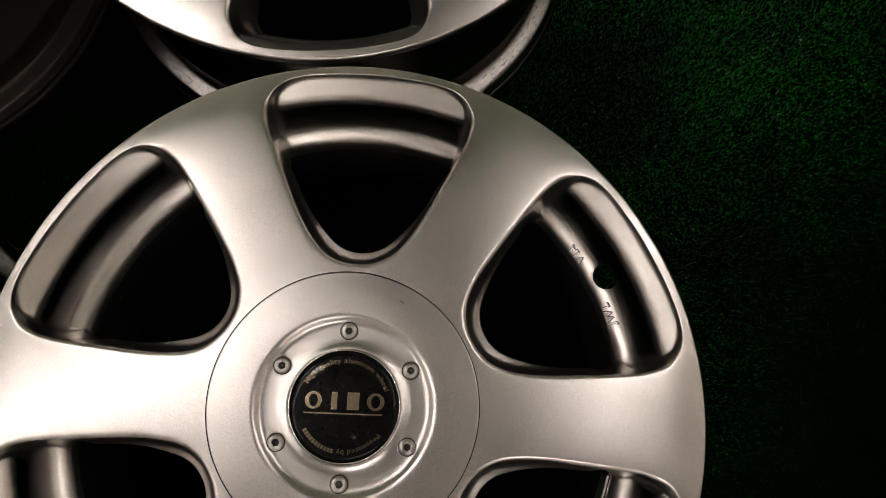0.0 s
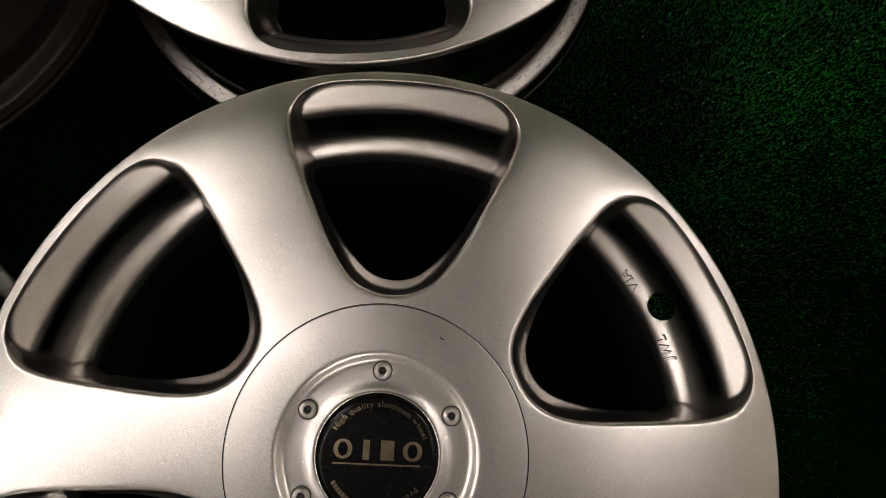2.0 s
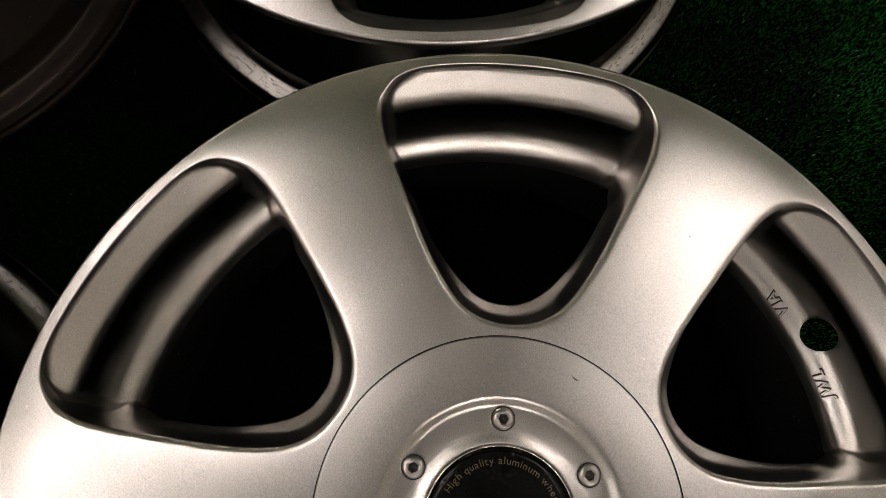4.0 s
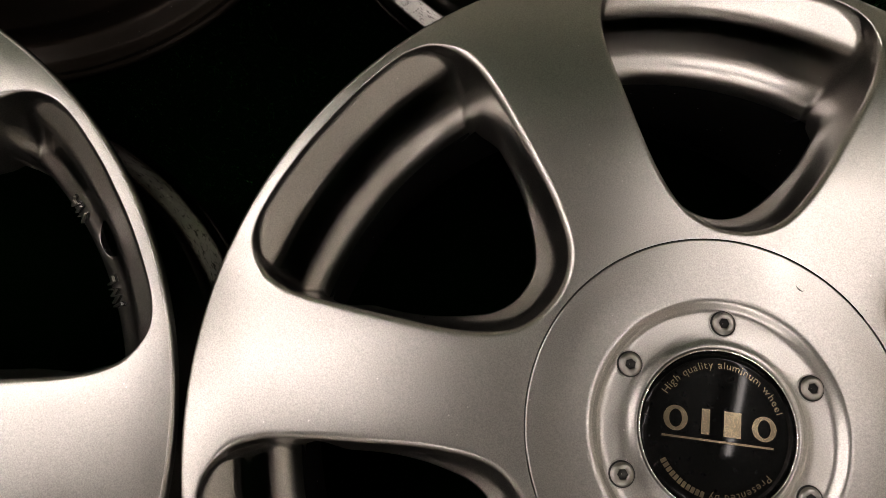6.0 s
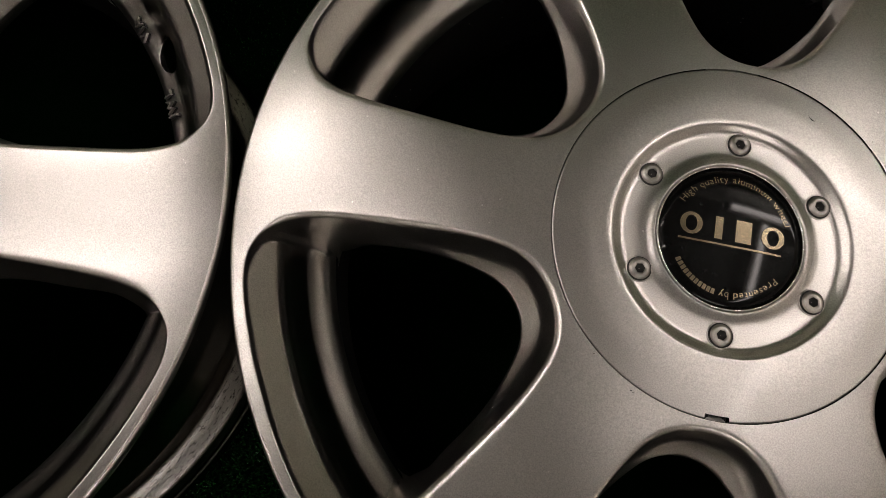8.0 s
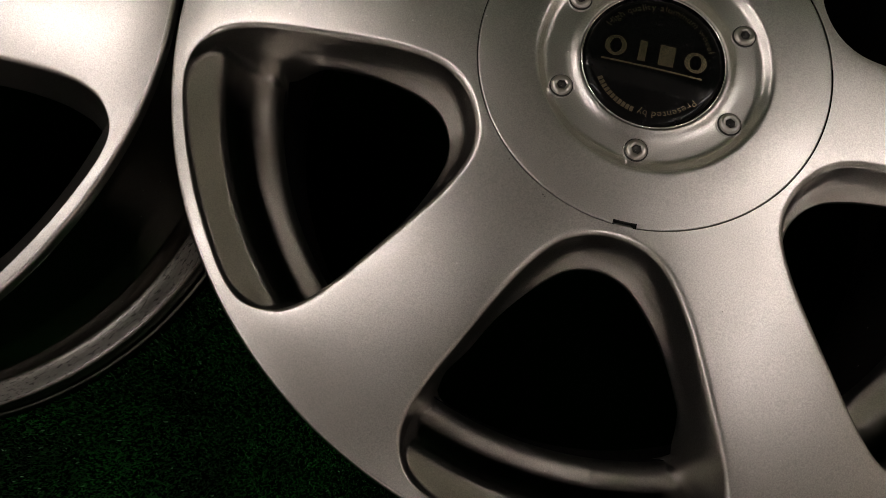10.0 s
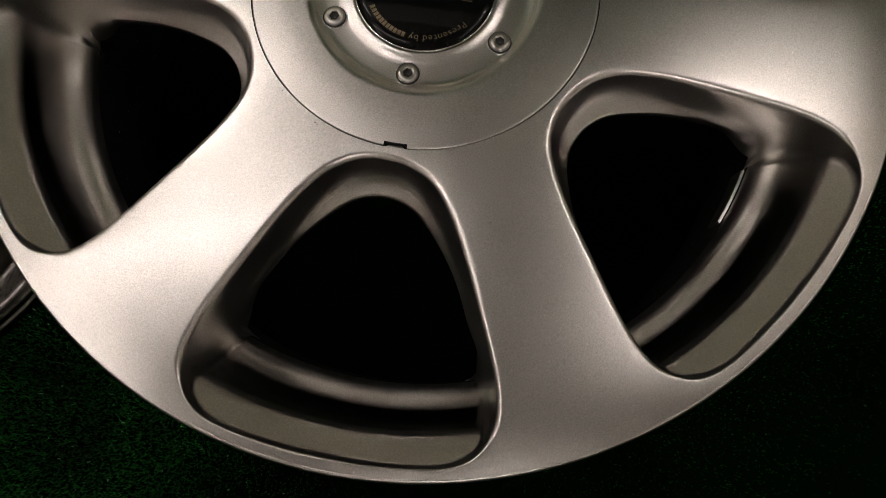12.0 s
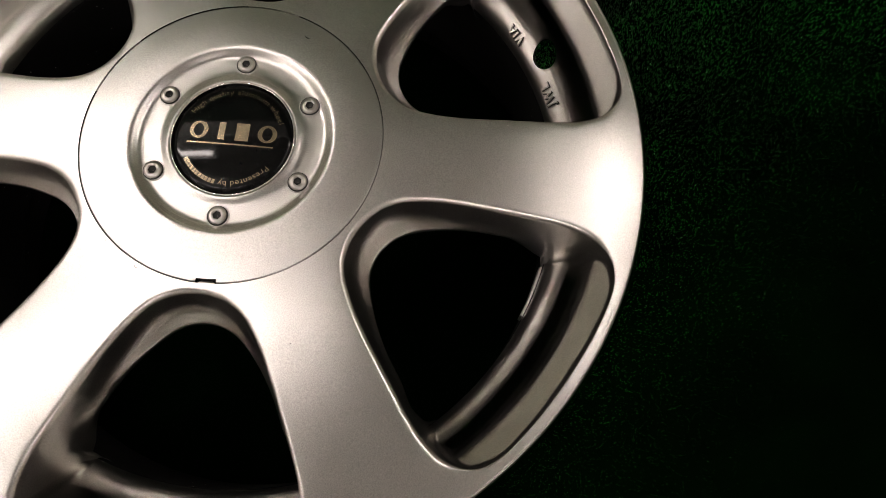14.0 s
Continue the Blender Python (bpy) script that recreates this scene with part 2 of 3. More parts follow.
INNER = [(0.2245, 0.1797), (0.2234, 0.1795), (0.2222, 0.1789), (0.2190, 0.1762), (0.2150, 0.1729), (0.2116, 0.1701), (0.2097, 0.1679), (0.2080, 0.1640), (0.2062, 0.1570), (0.2040, 0.1520), (0.2018, 0.1476), (0.1992, 0.1432), (0.1960, 0.1404),
         (0.1923, 0.1381), (0.1893, 0.1350), (0.1874, 0.1300), (0.1866, 0.1220), (0.1862, 0.0700), (0.1890, 0.0550), (0.1985, 0.0450), (0.2000, 0.0180), (0.2080, 0.0080), (0.2200, 0.0010), (0.2262, -0.0045)]


def spoke_mesh():
    """Vertices, faces and normals of one spoke: the casting from one window's middle to the next."""
    N = 216
    C = window_curve(N)
    mid = Vector((0, 0.158))
    edge = [sector_edge(mid, (p - mid).normalized()) for p in C]
    corners = [Vector((sx * r * math.sin(radians(30)), r * math.cos(radians(30)))) for sx in (1, -1) for r in (R_RIM, R_HUB)]
    for k in corners:
        i = min(range(N), key=lambda j: (edge[j] - k).length)
        edge[i] = k
    ts = [0.0] + [(i / 22) ** 1.7 for i in range(1, 23)]
    # inward wall: (offset, drop) for the hub end, the flanks and the outer end
    hub = [(0.0006, 0.0026), (0.0016, 0.0066), (0.0031, 0.0112), (0.0055, 0.0155), (0.0084, 0.0185), (0.0109, 0.0203), (0.0116, 0.0225), (0.0088, 0.0280)]
    flank = [(0.0006, 0.0026), (0.0013, 0.0066), (0.0021, 0.0112), (0.0030, 0.0152), (0.0040, 0.0182), (0.0048, 0.0204), (0.0047, 0.0236), (0.0026, 0.0290)]
    corner = [(0.0004, 0.0026), (0.0008, 0.0066), (0.0012, 0.0120), (0.0016, 0.0190), (0.0018, 0.0270), (0.0020, 0.0345), (0.0022, 0.0400), (0.0024, 0.0450)]
    outer = [(0.0002, 0.0010), (0.0003, 0.0020), (0.0004, 0.0030), (0.0004, 0.0040), (0.0004, 0.0050), (0.0004, 0.0060), (0.0004, 0.0070), (0.0004, 0.0080)]
    foot_r, foot_z = zip(*sorted((p.x, p.y) for p in soft_profile(INNER[:16])))
    rows = []
    for i in range(N):
        tangent = (C[(i + 1) % N] - C[i - 1]).normalized()
        inward = Vector((tangent.y, -tangent.x))
        r = C[i].length
        a, b = step(0.150, 0.088, r), step(0.205, 0.2165, r)
        e = step(0.158, 0.180, r) * (1 - b)
        w = step(0.170, 0.188, r) * (1 - step(0.190, 0.1985, r))
        fil = 0.0010 * b + 0.0032 * (1 - b)
        top = crown(r) - fil - 0.0004

        u = [0.0] + [hub[k][1] * a + outer[k][1] * b + corner[k][1] * e + flank[k][1] * (1 - a - b - e) for k in range(8)]
        v = [0.0] + [hub[k][0] * a + outer[k][0] * b + corner[k][0] * e + flank[k][0] * (1 - a - b - e) for k in range(8)]

        def wall(z):
            """How far the wall stands inward at the height z."""
            return float(np.interp(top - z, u, v)) + 0.0035 * w * step(0.012, 0.040, top - z)

        def seat(o):
            """The barrel's height under a point that far inward."""
            rr = (C[i] + inward * o).length
            return float(np.interp(rr, foot_r, foot_z)) - 9 * max(0.0, 0.1892 - rr)
        fade = step(0.1835, 0.1885, r)
        soft = 0.0016 * b + 0.0095 * (1 - b)
        slope = 2.6 * b + 5.5 * (1 - b)
        low = top - u[-1]
        meet = top
        for k in range(60):  # where the wall comes within reach of the barrel
            z = top - (top - 0.11) * k / 59
            if z - seat(wall(z)) < soft:
                break
            meet = z
        bend = meet * fade + (low + 0.3 * (top - low)) * (1 - fade)
        column = []
        for k in range(1, 9):
            z = top + (bend - top) * k / 8
            column.append((wall(z), z))
        o0, z0 = column[-1]
        for k, reach in enumerate((0.0003, 0.0007, 0.0012, 0.0018, 0.0026, 0.0037, 0.0052, 0.0072, 0.0095)):
            z = bend + (low - bend) * (k + 1) / 9
            x, y = o0 + reach, z0 - slope * reach
            under = seat(x)
            gap = max(0.0, soft - abs(y - under))
            y = max(y, under) + gap * gap / (4 * soft) - 0.0005 * step(0.004, 0.0095, reach)
            column.append((x * fade + wall(z) * (1 - fade), y * fade + z * (1 - fade)))
        column = [(*(C[i] + inward * o), z) for o, z in reversed(column)]
        for t in ts:
            p = C[i].lerp(edge[i], t)
            d = (p - C[i]).length
            drop = 0.0004 * math.exp(-d / 0.006)
            if d < fil:
                drop += fil - math.sqrt(max(0, fil * fil - (fil - d) ** 2))
            column.append((p.x, p.y, crown(p.length) - drop))
        rows.append(column)
    M = len(rows[0])
    index, verts, faces, half = {}, [], [], []
    for k in range(-1, 3):
        turn = Matrix.Rotation(radians(-60 * k), 3, "Z")
        ids = []
        for col in rows:
            ids.append([])
            for q in col:
                w = turn @ Vector(q)
                key = (round(w.x * 2e5), round(w.y * 2e5), round(w.z * 2e5))
                if key not in index:
                    index[key] = len(verts)
                    verts.append(w)
                ids[-1].append(index[key])
        for i in range(N):
            j = (i + 1) % N
            for m in range(M - 1):
                f = [ids[i][m], ids[i][m + 1], ids[j][m + 1], ids[j][m]]
                f = list(dict.fromkeys(f))
                if len(f) > 2:
                    faces.append(f)
                    half.append((k, i < N // 2))
    normals = [Vector((0, 0, 0)) for _ in verts]
    for f in faces:
        p = [verts[v] for v in f]
        n = (p[1] - p[0]).cross(p[2] - p[0]) + ((p[2] - p[0]).cross(p[3] - p[0]) if len(p) > 3 else Vector((0, 0, 0)))
        for v in f:
            normals[v] += n
    keep = [f for f, h in zip(faces, half) if h in ((0, True), (1, False))]
    used = sorted({v for f in keep for v in f})
    remap = {v: n for n, v in enumerate(used)}
    flip = sum(normals[v].z for v in used) < 0
    keep = [[remap[v] for v in (f[::-1] if flip else f)] for f in keep]
    return [verts[v] for v in used], keep, [(-normals[v] if flip else normals[v]).normalized() for v in used]


OUTER = [(0.2262, -0.0045), (0.2286, -0.0020), (0.2287, 0.0022), (0.2262, 0.0046), (0.2268, 0.0080), (0.2248, 0.0112), (0.2226, 0.0158), (0.2135, 0.0180), (0.2085, 0.0200), (0.2070, 0.0290), (0.2075, 0.0420), (0.2055, 0.0460), (0.1995, 0.0600), (0.1955, 0.0800),
         (0.1930, 0.1050), (0.1930, 0.1330), (0.2000, 0.1440), (0.2075, 0.1480), (0.2080, 0.1630), (0.2130, 0.1680), (0.2215, 0.1690), (0.2256, 0.1705), (0.2290, 0.1735)]
OUTER += [(R_RIM + 0.0021 * math.cos(radians(a)), crown(R_RIM) - 0.00004 - 0.0026 * (1 - math.sin(radians(a)) / math.sin(radians(82)))) for a in (0, 20, 40, 60, 74)] + [(R_RIM, crown(R_RIM) - 0.00004)]


def rim_object(parent):
    inner, outer = soft_profile(INNER), rounded(OUTER, 0.004, 4)
    lip = rounded([(R_RIM, crown(R_RIM) - 0.00004), (0.2266, 0.1805), (0.2254, 0.1798), (0.2245, 0.1797)], 0.0003, 2)
    prof = inner + outer[1:] + lip[1:]
    segs = 432
    verts, faces = lathe(prof[:-1], segs)
    n = len(prof) - 1
    for s in range(segs):  # closes the ring
        t = (s + 1) % segs
        faces.append((s * n + n - 1, s * n, t * n, t * n + n - 1))
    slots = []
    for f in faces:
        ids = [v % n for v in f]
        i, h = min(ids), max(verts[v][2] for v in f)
        # low inner faces take the shade-black, outer ones the darker silver
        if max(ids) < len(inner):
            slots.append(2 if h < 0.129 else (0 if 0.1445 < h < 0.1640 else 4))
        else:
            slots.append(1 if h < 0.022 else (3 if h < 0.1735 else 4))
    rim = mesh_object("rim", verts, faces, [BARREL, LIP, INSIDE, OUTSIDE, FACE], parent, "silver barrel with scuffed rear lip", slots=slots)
    # the valve hole goes right through the wall
    a = radians(28.6)
    bm = bmesh.new()
    m = Matrix.Translation((0.1994 * math.cos(a), 0.1994 * math.sin(a), 0.1450)) @ Matrix.Rotation(a, 4, "Z") @ Matrix.Rotation(radians(130), 4, "Y")
    bmesh.ops.create_cone(bm, cap_ends=True, segments=40, radius1=0.0094, radius2=0.0094, depth=0.034, matrix=m)
    # the hole's wall has the same shade put into its colour
    for f in bm.faces:
        f.material_index = 2
    me = bpy.data.meshes.new("cutter")
    bm.to_mesh(me)
    bm.free()
    for slot in (BARREL, LIP, INSIDE, OUTSIDE, FACE):
        me.materials.append(slot)
    cutter = new("cutter", me)
    mod = rim.modifiers.new("valve_hole", "BOOLEAN")
    mod.operation, mod.object, mod.solver = "DIFFERENCE", cutter, "EXACT"
    cut = bpy.data.meshes.new_from_object(rim.evaluated_get(bpy.context.evaluated_depsgraph_get()))
    rim.modifiers.clear()
    rim.data = cut
    bpy.data.objects.remove(cutter)
    return rim


PLATE_PROFILE = [(0.0834, 0.1790), (0.0834, 0.1880), (0.0829, 0.1885), (0.0812, 0.18855), (0.0794, 0.1886), (0.0700, 0.1889), (0.0575, 0.18895), (0.0560, 0.1888), (0.0547, 0.1883), (0.0535, 0.1875), (0.0523, 0.1867), (0.0510, 0.1862), (0.0495, 0.1860), (0.0450, 0.1859),
                 (0.0412, 0.1860), (0.0388, 0.1864), (0.0366, 0.1871), (0.0354, 0.1873), (0.0348, 0.1867), (0.0346, 0.1830), (0.0200, 0.1825)]


def hub_plate(parent):
    prof = rounded(PLATE_PROFILE, 0.0020, 4)
    segs = 240
    verts, faces = lathe(prof, segs)
    n = len(prof)
    # the pry slot at the plate's edge
    cut = set(range(178, 183))
    out = []
    for f in faces:
        s, i = min(v // n for v in f), min(v % n for v in f)
        wrap = max(v // n for v in f) == segs - 1 and s == 0
        r = max(math.hypot(*verts[v][:2]) for v in f)
        if s in cut and not wrap and r > 0.0814 and max(verts[v][2] for v in f) > 0.1830:
            continue
        out.append(f)
    plate = mesh_object("hub_plate", verts, out, PLATE, parent, "flat round silver hub plate")
    bm = bmesh.new()
    a0, a1 = 2 * math.pi * 177.9 / segs, 2 * math.pi * 183.1 / segs
    ring = []
    for r, z in ((0.0808, 0.1884), (0.0812, 0.1852), (0.0836, 0.1848)):
        ring.append([bm.verts.new((r * math.cos(a0 + (a1 - a0) * k / 6), r * math.sin(a0 + (a1 - a0) * k / 6), z)) for k in range(7)])
    for p, q in zip(ring, ring[1:]):
        for k in range(6):
            bm.faces.new((p[k], p[k + 1], q[k + 1], q[k]))
    slot = part("pry_slot", bm, DARK, plate, "dark pry slot")
    bm = bmesh.new()
    ring = []
    for r, z, trim in ((0.08155, 0.1853, 0.26), (0.0819, 0.1866, 0.24), (0.0828, 0.1869, 0.14), (0.0834, 0.1868, 0.10)):
        b0, b1 = a0 + (a1 - a0) * trim, a1 - (a1 - a0) * trim
        ring.append([bm.verts.new((r * math.cos(b0 + (b1 - b0) * k / 6), r * math.sin(b0 + (b1 - b0) * k / 6), z)) for k in range(7)])
    for p, q in zip(ring, ring[1:]):
        for k in range(6):
            bm.faces.new((p[k], p[k + 1], q[k + 1], q[k]))
    part("slot_floor", bm, PLATE, slot, "worn silver slot floor")
    return plate


def bolt_mesh():
    """A socket-head bolt: a rounded ring round a hexagonal hole."""
    prof = [(0.0070, -0.0010), (0.0067, 0.0005), (0.0063, 0.0002), (0.0057, 0.0001), (0.0056, 0.0009), (0.0051, 0.0017), (0.0044, 0.0021), (0.0036, 0.0022)]
    verts, faces = [], []
    segs = 36
    n = len(prof)
    rings = [[(r, z)] * segs for r, z in prof]
    hexr = [0.0026 * math.cos(math.pi / 6) / math.cos(((2 * math.pi * s / segs) % (math.pi / 3)) - math.pi / 6) for s in range(segs)]
    rings += [[(1.14 * h, 0.0021) for h in hexr], [(h, 0.0017) for h in hexr], [(h, 0.0001) for h in hexr], [(0.0002, 0.0)] * segs]
    for ring in rings:
        for s, (r, z) in enumerate(ring):
            a = 2 * math.pi * s / segs
            verts.append((r * math.cos(a), r * math.sin(a), z))
    for k in range(len(rings) - 1):
        for s in range(segs):
            t = (s + 1) % segs
            faces.append((k * segs + s, k * segs + t, (k + 1) * segs + t, (k + 1) * segs + s))
    # slot 1 colours the gap and the socket dark, in place of their shade
    slots = [1 if k in (2, 3, 9, 10) else 0 for k in range(len(rings) - 1) for s in range(segs)]
    return verts, faces, slots


def glyph(char, size, extrude, offset=0.0):
    """One letter of the built-in font as vertices and faces, and its advance."""
    cu = bpy.data.curves.new("glyph", "FONT")
    cu.body, cu.size, cu.extrude, cu.resolution_u, cu.offset = char, size, extrude, 3, offset
    ob = new("glyph", cu)
    bpy.context.view_layer.update()
    me = bpy.data.meshes.new_from_object(ob.evaluated_get(bpy.context.evaluated_depsgraph_get()))
    v, f = [tuple(q.co) for q in me.vertices], [tuple(p.vertices) for p in me.polygons]
    width = max([q[0] for q in v], default=0.35 * size)
    bpy.data.objects.remove(ob)
    bpy.data.meshes.remove(me)
    return v, f, width


def arc_text(text, size, radius, start, height, clockwise=True, gap=0.12, extrude=0.00015, place=None, offset=0.0):
    """Letters along a circle. place maps (angle, outward, lift) to a point."""
    verts, faces, a = [], [], start
    sign = -1 if clockwise else 1
    for ch in text:
        if ch == " ":
            a += sign * 0.32 * size / radius
            continue
        if ch == "|":  # a plain bar in place of an unwritten letter
            w = size * 0.34
            v = [(x, y, z) for z in (-extrude, extrude) for x, y in ((0, 0), (w, 0), (w, size * 0.55), (0, size * 0.55))]
            f = [(4, 5, 6, 7), (0, 1, 5, 4), (1, 2, 6, 5), (2, 3, 7, 6), (3, 0, 4, 7)]
        else:
            v, f, w = glyph(ch, size, extrude, offset)
            w -= offset
        base = len(verts)
        for x, y, z in v:
            verts.append(place(a + sign * x / radius, y if clockwise else -y, z + height))
        faces += [tuple(base + i for i in q) for q in f]
        a += sign * (w + gap * size) / radius
    return verts, faces


def dome(r):
    return 0.1868 + 0.0010 * (1 - (r / 0.0334) ** 2) - 0.0012 * max(0.0, (r - 0.0300) / 0.0034) ** 2


def centre_cap(parent):
    prof = [(0.0334 * math.sin(k / 24 * math.pi / 2), 0) for k in range(24, -1, -1)]
    prof = [(max(r, 1e-5), dome(r)) for r, _ in prof]
    prof = [(0.0336, 0.1820), (0.0337, 0.1848)] + prof
    verts, faces = lathe(prof, 96)
    cap = mesh_object("centre_cap", verts, faces, BLACK_GLOSS, parent, "glossy black domed centre cap")
    verts, faces = lathe(rounded([(0.0346, 0.1835), (0.0346, 0.1870), (0.0340, 0.1875), (0.0335, 0.1868), (0.0334, 0.1840)], 0.0004, 3), 96)
    mesh_object("chrome_ring", verts, faces, CHROME, cap, "thin chrome ring")

    def on_dome(r0):
        return lambda a, o, h: ((r0 + o) * math.cos(a), (r0 + o) * math.sin(a), dome(r0 + o) + h)
    v, f = arc_text("High quality aluminum wheel", 0.0046, 0.0262, radians(152), 0.00012, True, 0.10, 0.0001, on_dome(0.0262))
    mesh_object("upper_lettering", v, f, GOLD, cap, "small gilt lettering", smooth=False)
    v, f = arc_text("Presented by |||||||||||", 0.0046, 0.0262, radians(-36), 0.00012, True, 0.10, 0.0001, on_dome(0.0262))
    mesh_object("lower_lettering", v, f, GOLD, cap, "small gilt lettering", smooth=False)
    # the maker's mark as plain raised gilt shapes over an underline
    shapes = [("ring", -0.0190, 0.0052), ("bar", -0.0062, 0.0018), ("block", 0.0054, 0.0037), ("ring", 0.0192, 0.0054)]
    for kind, x, w in shapes:
        bm = bmesh.new()
        y, h = 0.0030, 0.0053
        if kind == "ring":
            outer, inner = [], []
            for k in range(28):
                a = 2 * math.pi * k / 28
                outer.append(bm.verts.new((x + w * math.cos(a), y + h * math.sin(a), 0)))
                inner.append(bm.verts.new((x + w * 0.52 * math.cos(a), y + h * 0.72 * math.sin(a), 0)))
            top = [bm.faces.new((outer[k], outer[(k + 1) % 28], inner[(k + 1) % 28], inner[k])) for k in range(28)]
        else:
            top = [bm.faces.new([bm.verts.new((x + sx * w, y + sy * h, 0)) for sx, sy in ((-1, -1), (1, -1), (1, 1), (-1, 1))])]
        res = bmesh.ops.extrude_face_region(bm, geom=top)
        for q in res["geom"]:
            if isinstance(q, bmesh.types.BMVert):
                q.co.z += 0.0004
        for q in bm.verts:
            q.co.z += dome(math.hypot(q.co.x, q.co.y)) - 0.0001
        bmesh.ops.recalc_face_normals(bm, faces=bm.faces)
        part("emblem_shape", bm, GOLD, cap, "raised gilt emblem shape")
    bm = bmesh.new()
    row = []
    for k in range(13):
        x = -0.0245 + 0.048 * k / 12
        row.append([bm.verts.new((x, yy, dome(math.hypot(x, yy)) + zz)) for yy, zz in ((-0.0042, 0.0), (-0.0042, 0.0003), (-0.0051, 0.0003), (-0.0051, 0.0))])
    for p, q in zip(row, row[1:]):
        for k in range(3):
            bm.faces.new((p[k], p[k + 1], q[k + 1], q[k]))
    bmesh.ops.recalc_face_normals(bm, faces=bm.faces)
    part("emblem_underline", bm, GOLD, cap, "thin gilt underline")
    return cap


def cast_mark(text, angle, parent):
    """Raised letters cast into the barrel's shoulder, their feet outward."""
    tilt = radians(37)

    def place(a, o, h):
        r = 0.1950 + o * math.cos(tilt)
        return ((r - h * math.sin(tilt)) * math.cos(a), (r - h * math.sin(tilt)) * math.sin(a), 0.1398 + o * math.sin(tilt) + h * math.cos(tilt))
    v, f = arc_text(text, 0.0078, 0.1915, radians(angle), 0.0015, False, 0.16, 0.0016, place)
    mark = mesh_object("cast_mark", v, f, FACE, parent, "raised cast letters", smooth=False)
    # wider dark copy below: shade of the letters' sides, put in as an outline
    v, f = arc_text(text, 0.0078, 0.1915, radians(angle), 0.0009, False, 0.16, 0.0006, place, 0.0004)
    mesh_object("grime", v, f, DARK, mark, "dark painted-in shade round the letters", smooth=False)
    return mark


def wheel():
    root = new("alloy_wheel")
    spoke_data = spoke_mesh()
    first = mesh_object("spoke", spoke_data[0], spoke_data[1], FACE, root, "broad silver spoke", normals=spoke_data[2])
    first.matrix_basis = Matrix.Rotation(WINDOW_TURN, 4, "Z")
    for k in range(1, 6):
        other = first.copy()
        scene.collection.objects.link(other)
        other.matrix_basis = Matrix.Rotation(WINDOW_TURN - radians(60 * k), 4, "Z")
    rim_object(root)
    plate = hub_plate(root)
    bv, bf, bs = bolt_mesh()
    bolt = None
    for k in range(6):
        a = radians(90 - 60 * k)
        if bolt is None:
            bolt = mesh_object("bolt", bv, bf, [STEEL, DARK], plate, "socket-head bolt with a grimy gap", slots=bs)
            b = bolt
        else:
            b = bolt.copy()
            scene.collection.objects.link(b)
        b.matrix_basis = pose(0.046 * math.cos(a), 0.046 * math.sin(a), 0.1863, 0, 0, 17 * k) @ Matrix.Scale(0.9, 4)
    centre_cap(root)
    cast_mark("VIA", 33.6, root)
    cast_mark("JWL", 18.8, root)
    return root


def balance_weight(parent):
    """A thin stick-on weight that follows the barrel's inside."""
    bm = bmesh.new()
    rows = []
    for k in range(9):
        a = radians(-23.4 + 10.2 * k / 8)
        rows.append([bm.verts.new((r * math.cos(a), r * math.sin(a), z)) for r, z in ((0.1868, 0.112), (0.1852, 0.1124), (0.1850, 0.1262), (0.1854, 0.1270), (0.1868, 0.1270))])
    for p, q in zip(rows, rows[1:]):
        for i in range(4):
            bm.faces.new((p[i], p[i + 1], q[i + 1], q[i]))
    bm.faces.new(rows[0])
    bm.faces.new(rows[-1][::-1])
    bmesh.ops.recalc_face_normals(bm, faces=bm.faces)
    return part("balance_weight", bm, LEAD, parent, "thin grey stick-on balance weight")


main = tagged(wheel(), "silver six-spoke alloy wheel lying face up on green turf", "alloy wheel", "set of alloy wheels")
for x, y, turn, text in ((-0.4580, -0.0610, 6.5, "silver six-spoke alloy wheel on turf with a scuffed rear lip"),
                         (-0.0520, 0.4606, 7.9, "silver six-spoke alloy wheel on turf reflecting green"),
                         (-0.4990, 0.4100, 20.0, "silver six-spoke alloy wheel with a grimy brown barrel on turf")):
    other = tagged(copy_thing(main, pose(x, y, 0, 0, 0, turn)), text)
    if "grimy" in text:
        # this wheel's outer barrel and rear lip are a much darker brown
        rim = next(o for o in other.children if o.name.startswith("rim"))
        rim.data = rim.data.copy()
        rim.data.materials[1] = rim.data.materials[3] = BROWN
        tagged(rim, "dark brown barrel")

balance_weight(main)


def scratch(parent):
    """A small curved nick in the lacquer."""
    bm = bmesh.new()
    rows = []
    for k in range(9):
        t = k / 8
        c = Vector((0.0306 + 0.0042 * t, 0.0672 - 0.0024 * math.sin(2.2 * t), 0.18890))
        w = 0.00022 * math.sin(math.pi * min(0.98, max(0.02, t)))
        rows.append([bm.verts.new((c.x - w, c.y - w, c.z)), bm.verts.new((c.x, c.y, c.z + 0.00008)), bm.verts.new((c.x + w, c.y + w, c.z))])
    for p, q in zip(rows, rows[1:]):
        for i in range(2):
            bm.faces.new((p[i], p[i + 1], q[i + 1], q[i]))
    return part("scratch", bm, DARK, parent, "small dark curved scratch")


scratch(next(o for o in main.children if o.name.startswith("hub_plate")))


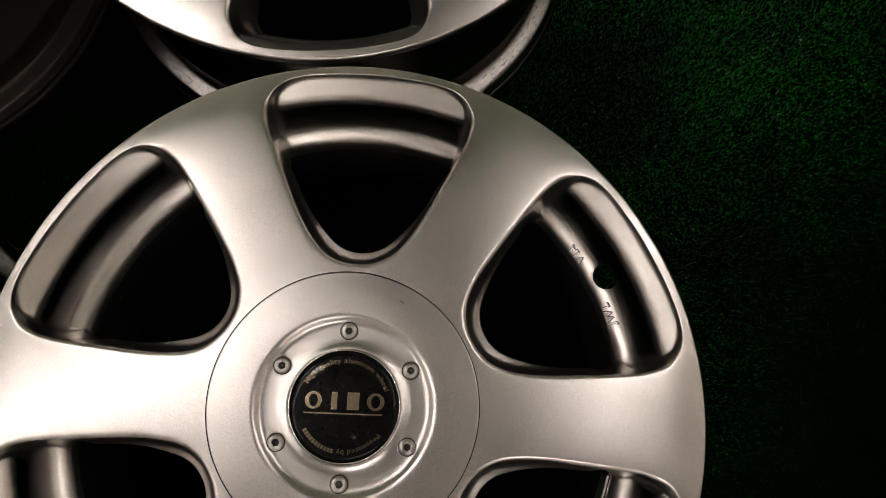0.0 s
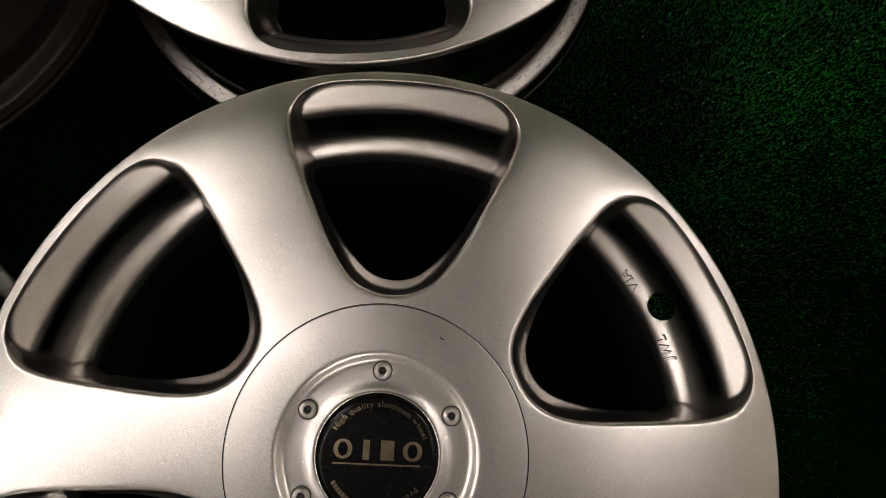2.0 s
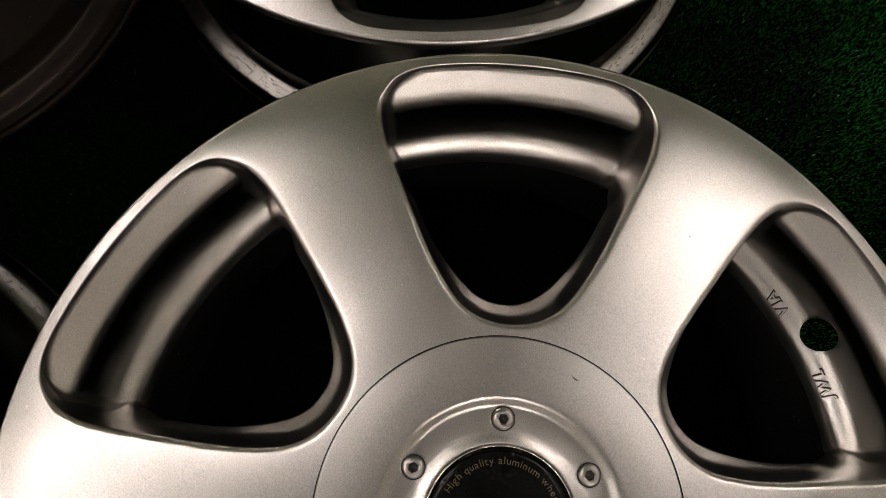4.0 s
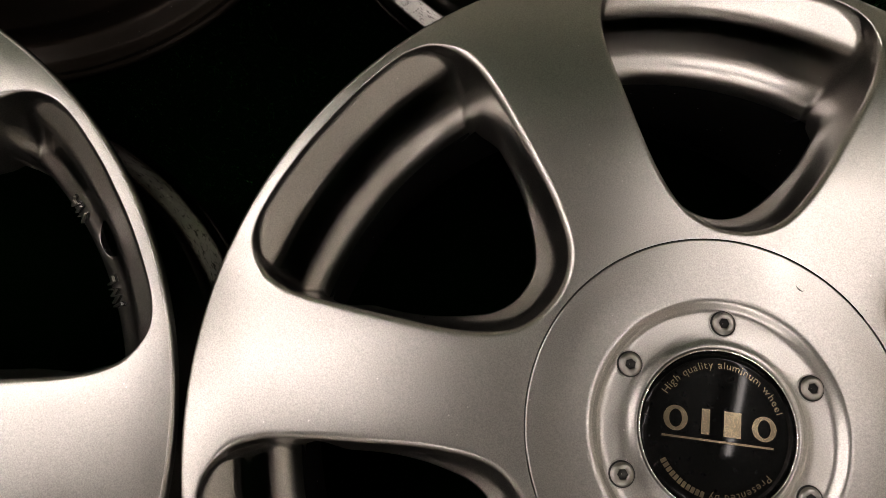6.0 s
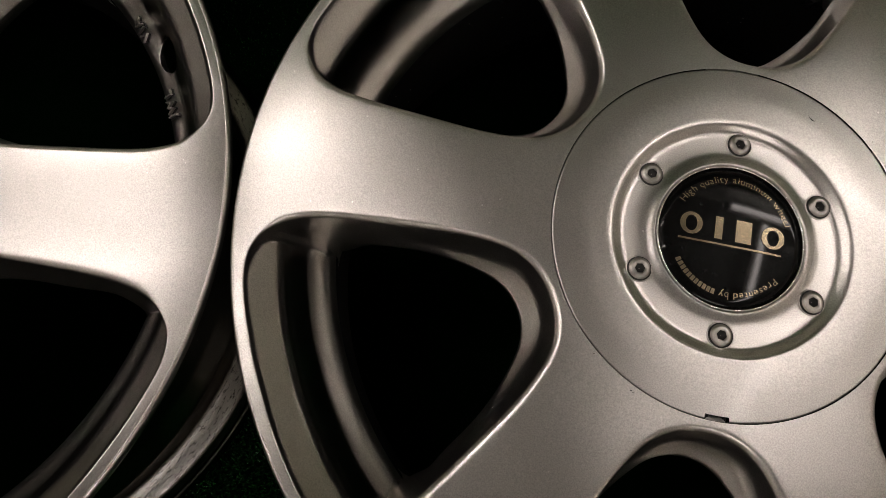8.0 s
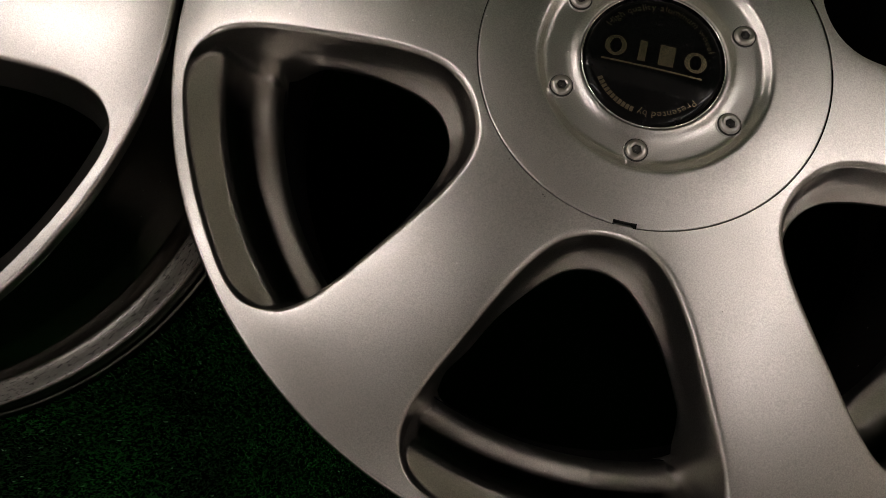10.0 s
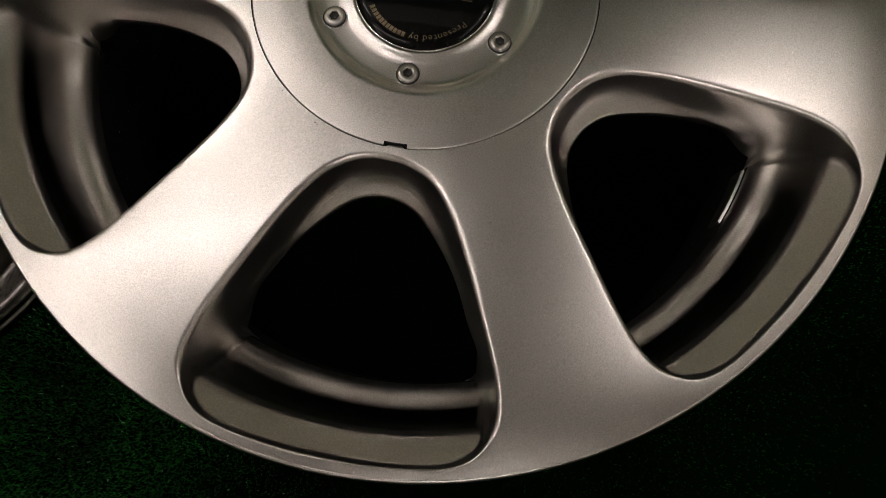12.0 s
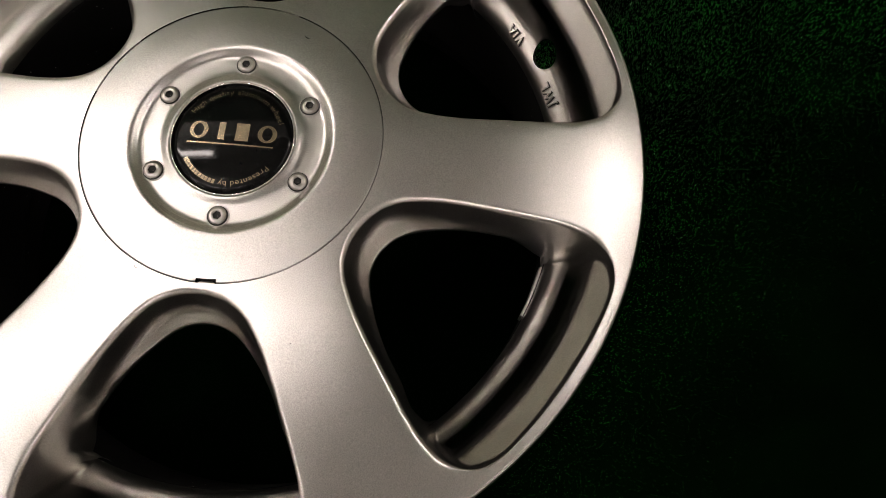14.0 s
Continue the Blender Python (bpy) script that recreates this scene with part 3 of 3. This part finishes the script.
def paint_chip(parent, x, y, size, seed):
    """A small ragged spot where the lacquer is knocked off the casting."""
    rnd = random.Random(seed)
    bm = bmesh.new()
    z = crown(math.hypot(x, y))
    mid = bm.verts.new((x, y, z + 0.00008))
    ring = []
    for k in range(9):
        a, r = 2 * math.pi * k / 9, size * rnd.uniform(0.55, 1.3)
        q = (x + r * math.cos(a), y + 0.6 * r * math.sin(a))
        ring.append(bm.verts.new((*q, crown(math.hypot(*q)) + 0.00003)))
    for k in range(9):
        bm.faces.new((mid, ring[k], ring[(k + 1) % 9]))
    return part("paint_chip", bm, DARK, parent, "small dark chip in the lacquer")


for x, y, size in ((-0.0371, -0.0777, 0.0006), (-0.0362, -0.0785, 0.0004), (-0.0554, -0.0651, 0.0005), (0.0881, 0.1362, 0.0005), (0.0497, -0.1105, 0.0005), (-0.1310, 0.0310, 0.0004)):
    paint_chip(main, x, y, size, int(1e5 * abs(x)))

# ---- the room ----
W0, W1, S0, S1 = -2.35, 2.0, -2.2, 1.08
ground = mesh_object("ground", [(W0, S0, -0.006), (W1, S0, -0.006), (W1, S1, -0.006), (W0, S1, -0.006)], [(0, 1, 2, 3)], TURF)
tagged(ground, "dark green artificial turf floor", "turf", kind="structure")


def slab(name, x0, x1, y0, y1, z0, z1, mat, text):
    ob = part(name, box_bm(x0, x1, y0, y1, z0, z1), mat, None)
    return tagged(ob, text, "ceiling" if name == "ceiling" else "wall", kind="structure")


slab("wall_west", W0 - 0.12, W0, S0, S1, -0.006, CEIL, WALL, "plain painted room wall")
slab("wall_east", W1, W1 + 0.12, S0, S1, -0.006, CEIL, CREAM_WALL, "plain cream painted room wall")
slab("wall_south", W0 - 0.12, W1 + 0.12, S0 - 0.12, S0, -0.006, CEIL, WALL, "plain painted room wall")
slab("wall_north", W0 - 0.12, W1 + 0.12, S1, S1 + 0.12, 1.24, 2.20, GREEN_WALL, "plain dark green room wall")
slab("wall_north_upper", W0 - 0.12, W1 + 0.12, S1, S1 + 0.12, 2.20, CEIL, WALL, "plain pale upper room wall")
slab("wall_north_lower", W0 - 0.12, W1 + 0.12, S1, S1 + 0.12, -0.006, 1.24, OLIVE_WALL, "plain olive lower room wall")
slab("ceiling", W0 - 0.12, W1 + 0.12, S0 - 0.12, S1 + 0.12, CEIL, CEIL + 0.12, CEILING, "plain painted ceiling")
def tube_light(lx, ly, length, turn, strength):
    """A pendant batten: a housing on two stems with a bare glowing tube beneath it."""
    m = Nodes("lit_tube")
    m.set(Emission_Color=(1.0, 0.90, 0.85, 1), Emission_Strength=strength, Base_Color=(0.8, 0.8, 0.8, 1))
    lamp = new("ceiling_light")
    lamp.matrix_world = pose(lx, ly, CEIL, 0, 0, turn)
    tagged(lamp, "pendant white batten light with one lit tube", "ceiling light", "ceiling lights")
    half = length / 2
    part("housing", box_bm(-half - 0.03, half + 0.03, -0.025, 0.025, -0.20, -0.15, 0.006), WALL, lamp)
    for x in (-half * 0.7, half * 0.7):
        part("stem", box_bm(x - 0.006, x + 0.006, -0.006, 0.006, -0.15, 0.0, 0.002), WALL, lamp)
    for x in (-half - 0.015, half + 0.015):
        part("end_cap", box_bm(x - 0.014, x + 0.014, -0.02, 0.02, -0.255, -0.20, 0.004), WALL, lamp)
    bm = bmesh.new()
    bmesh.ops.create_cone(bm, cap_ends=True, segments=12, radius1=0.018, radius2=0.018, depth=length, matrix=Matrix.Translation((0, 0, -0.235)) @ Matrix.Rotation(math.pi / 2, 4, "Y"))
    part("tube", bm, m.mat, lamp, "lit warm white tube", True)


for lamp_row in LAMPS:
    tube_light(*lamp_row)

# ---- turf blades, left out under the wheels, where black backing stands for shade ----
WHEELS = [(0.0, 0.0), (-0.4580, -0.0610), (-0.0520, 0.4606), (-0.4990, 0.4100)]


def turf(x0, x1, y0, y1, count, seed, scale=1.0, hole=None):
    rng = np.random.RandomState(seed)
    xs, ys = rng.uniform(x0, x1, count), rng.uniform(y0, y1, count)
    free = np.ones(count, bool)
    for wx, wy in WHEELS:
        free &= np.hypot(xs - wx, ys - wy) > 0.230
    if hole:
        free &= ~((xs > hole[0]) & (xs < hole[1]) & (ys > hole[2]) & (ys < hole[3]))
    # blades thin and shrink south-eastward, in place of the dimmer light there
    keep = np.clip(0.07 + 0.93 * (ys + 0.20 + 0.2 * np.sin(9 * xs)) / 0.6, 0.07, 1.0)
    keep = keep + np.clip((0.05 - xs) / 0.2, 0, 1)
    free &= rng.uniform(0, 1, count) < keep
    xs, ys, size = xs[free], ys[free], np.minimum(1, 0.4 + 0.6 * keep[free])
    count = len(xs)
    size = size * scale
    ang, tall, bend, wide = rng.uniform(0, 2 * np.pi, count), rng.uniform(0.0018, 0.0042, count) * np.minimum(size, 1.5), rng.uniform(0.0004, 0.0022, count) * size, rng.uniform(0.0003, 0.0006, count) * size ** 1.5
    verts = np.zeros((count, 5, 3))
    ca, sa = np.cos(ang), np.sin(ang)
    for k, (side, up, out) in enumerate(((-1, 0, 0), (1, 0, 0), (0.8, 0.6, 0.35), (-0.8, 0.6, 0.35), (0, 1, 1))):
        verts[:, k, 0] = xs + ca * bend * out - sa * wide * side
        verts[:, k, 1] = ys + sa * bend * out + ca * wide * side
        verts[:, k, 2] = -0.006 + tall * up
    base = 5 * np.arange(count)[:, None]
    faces = [tuple(q) for q in base + np.array([[0, 1, 2, 3]])] + [tuple(q) for q in base + np.array([[3, 2, 4]])]
    ob = mesh_object("turf_blades", verts.reshape(-1, 3), faces, BLADE, smooth=False)
    return tagged(ob, "short dark green artificial turf blades", "turf", kind="stuff")


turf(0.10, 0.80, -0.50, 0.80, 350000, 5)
turf(-0.75, 0.10, -0.55, -0.05, 260000, 6)
# between the wheels: few, small blades, so bare backing stands in for shade
turf(-0.75, 0.10, -0.05, 0.70, 60000, 7, 0.5)
turf(W0, W1, S0, S1, 170000, 8, 1.6, (-0.75, 0.80, -0.50, 0.78))
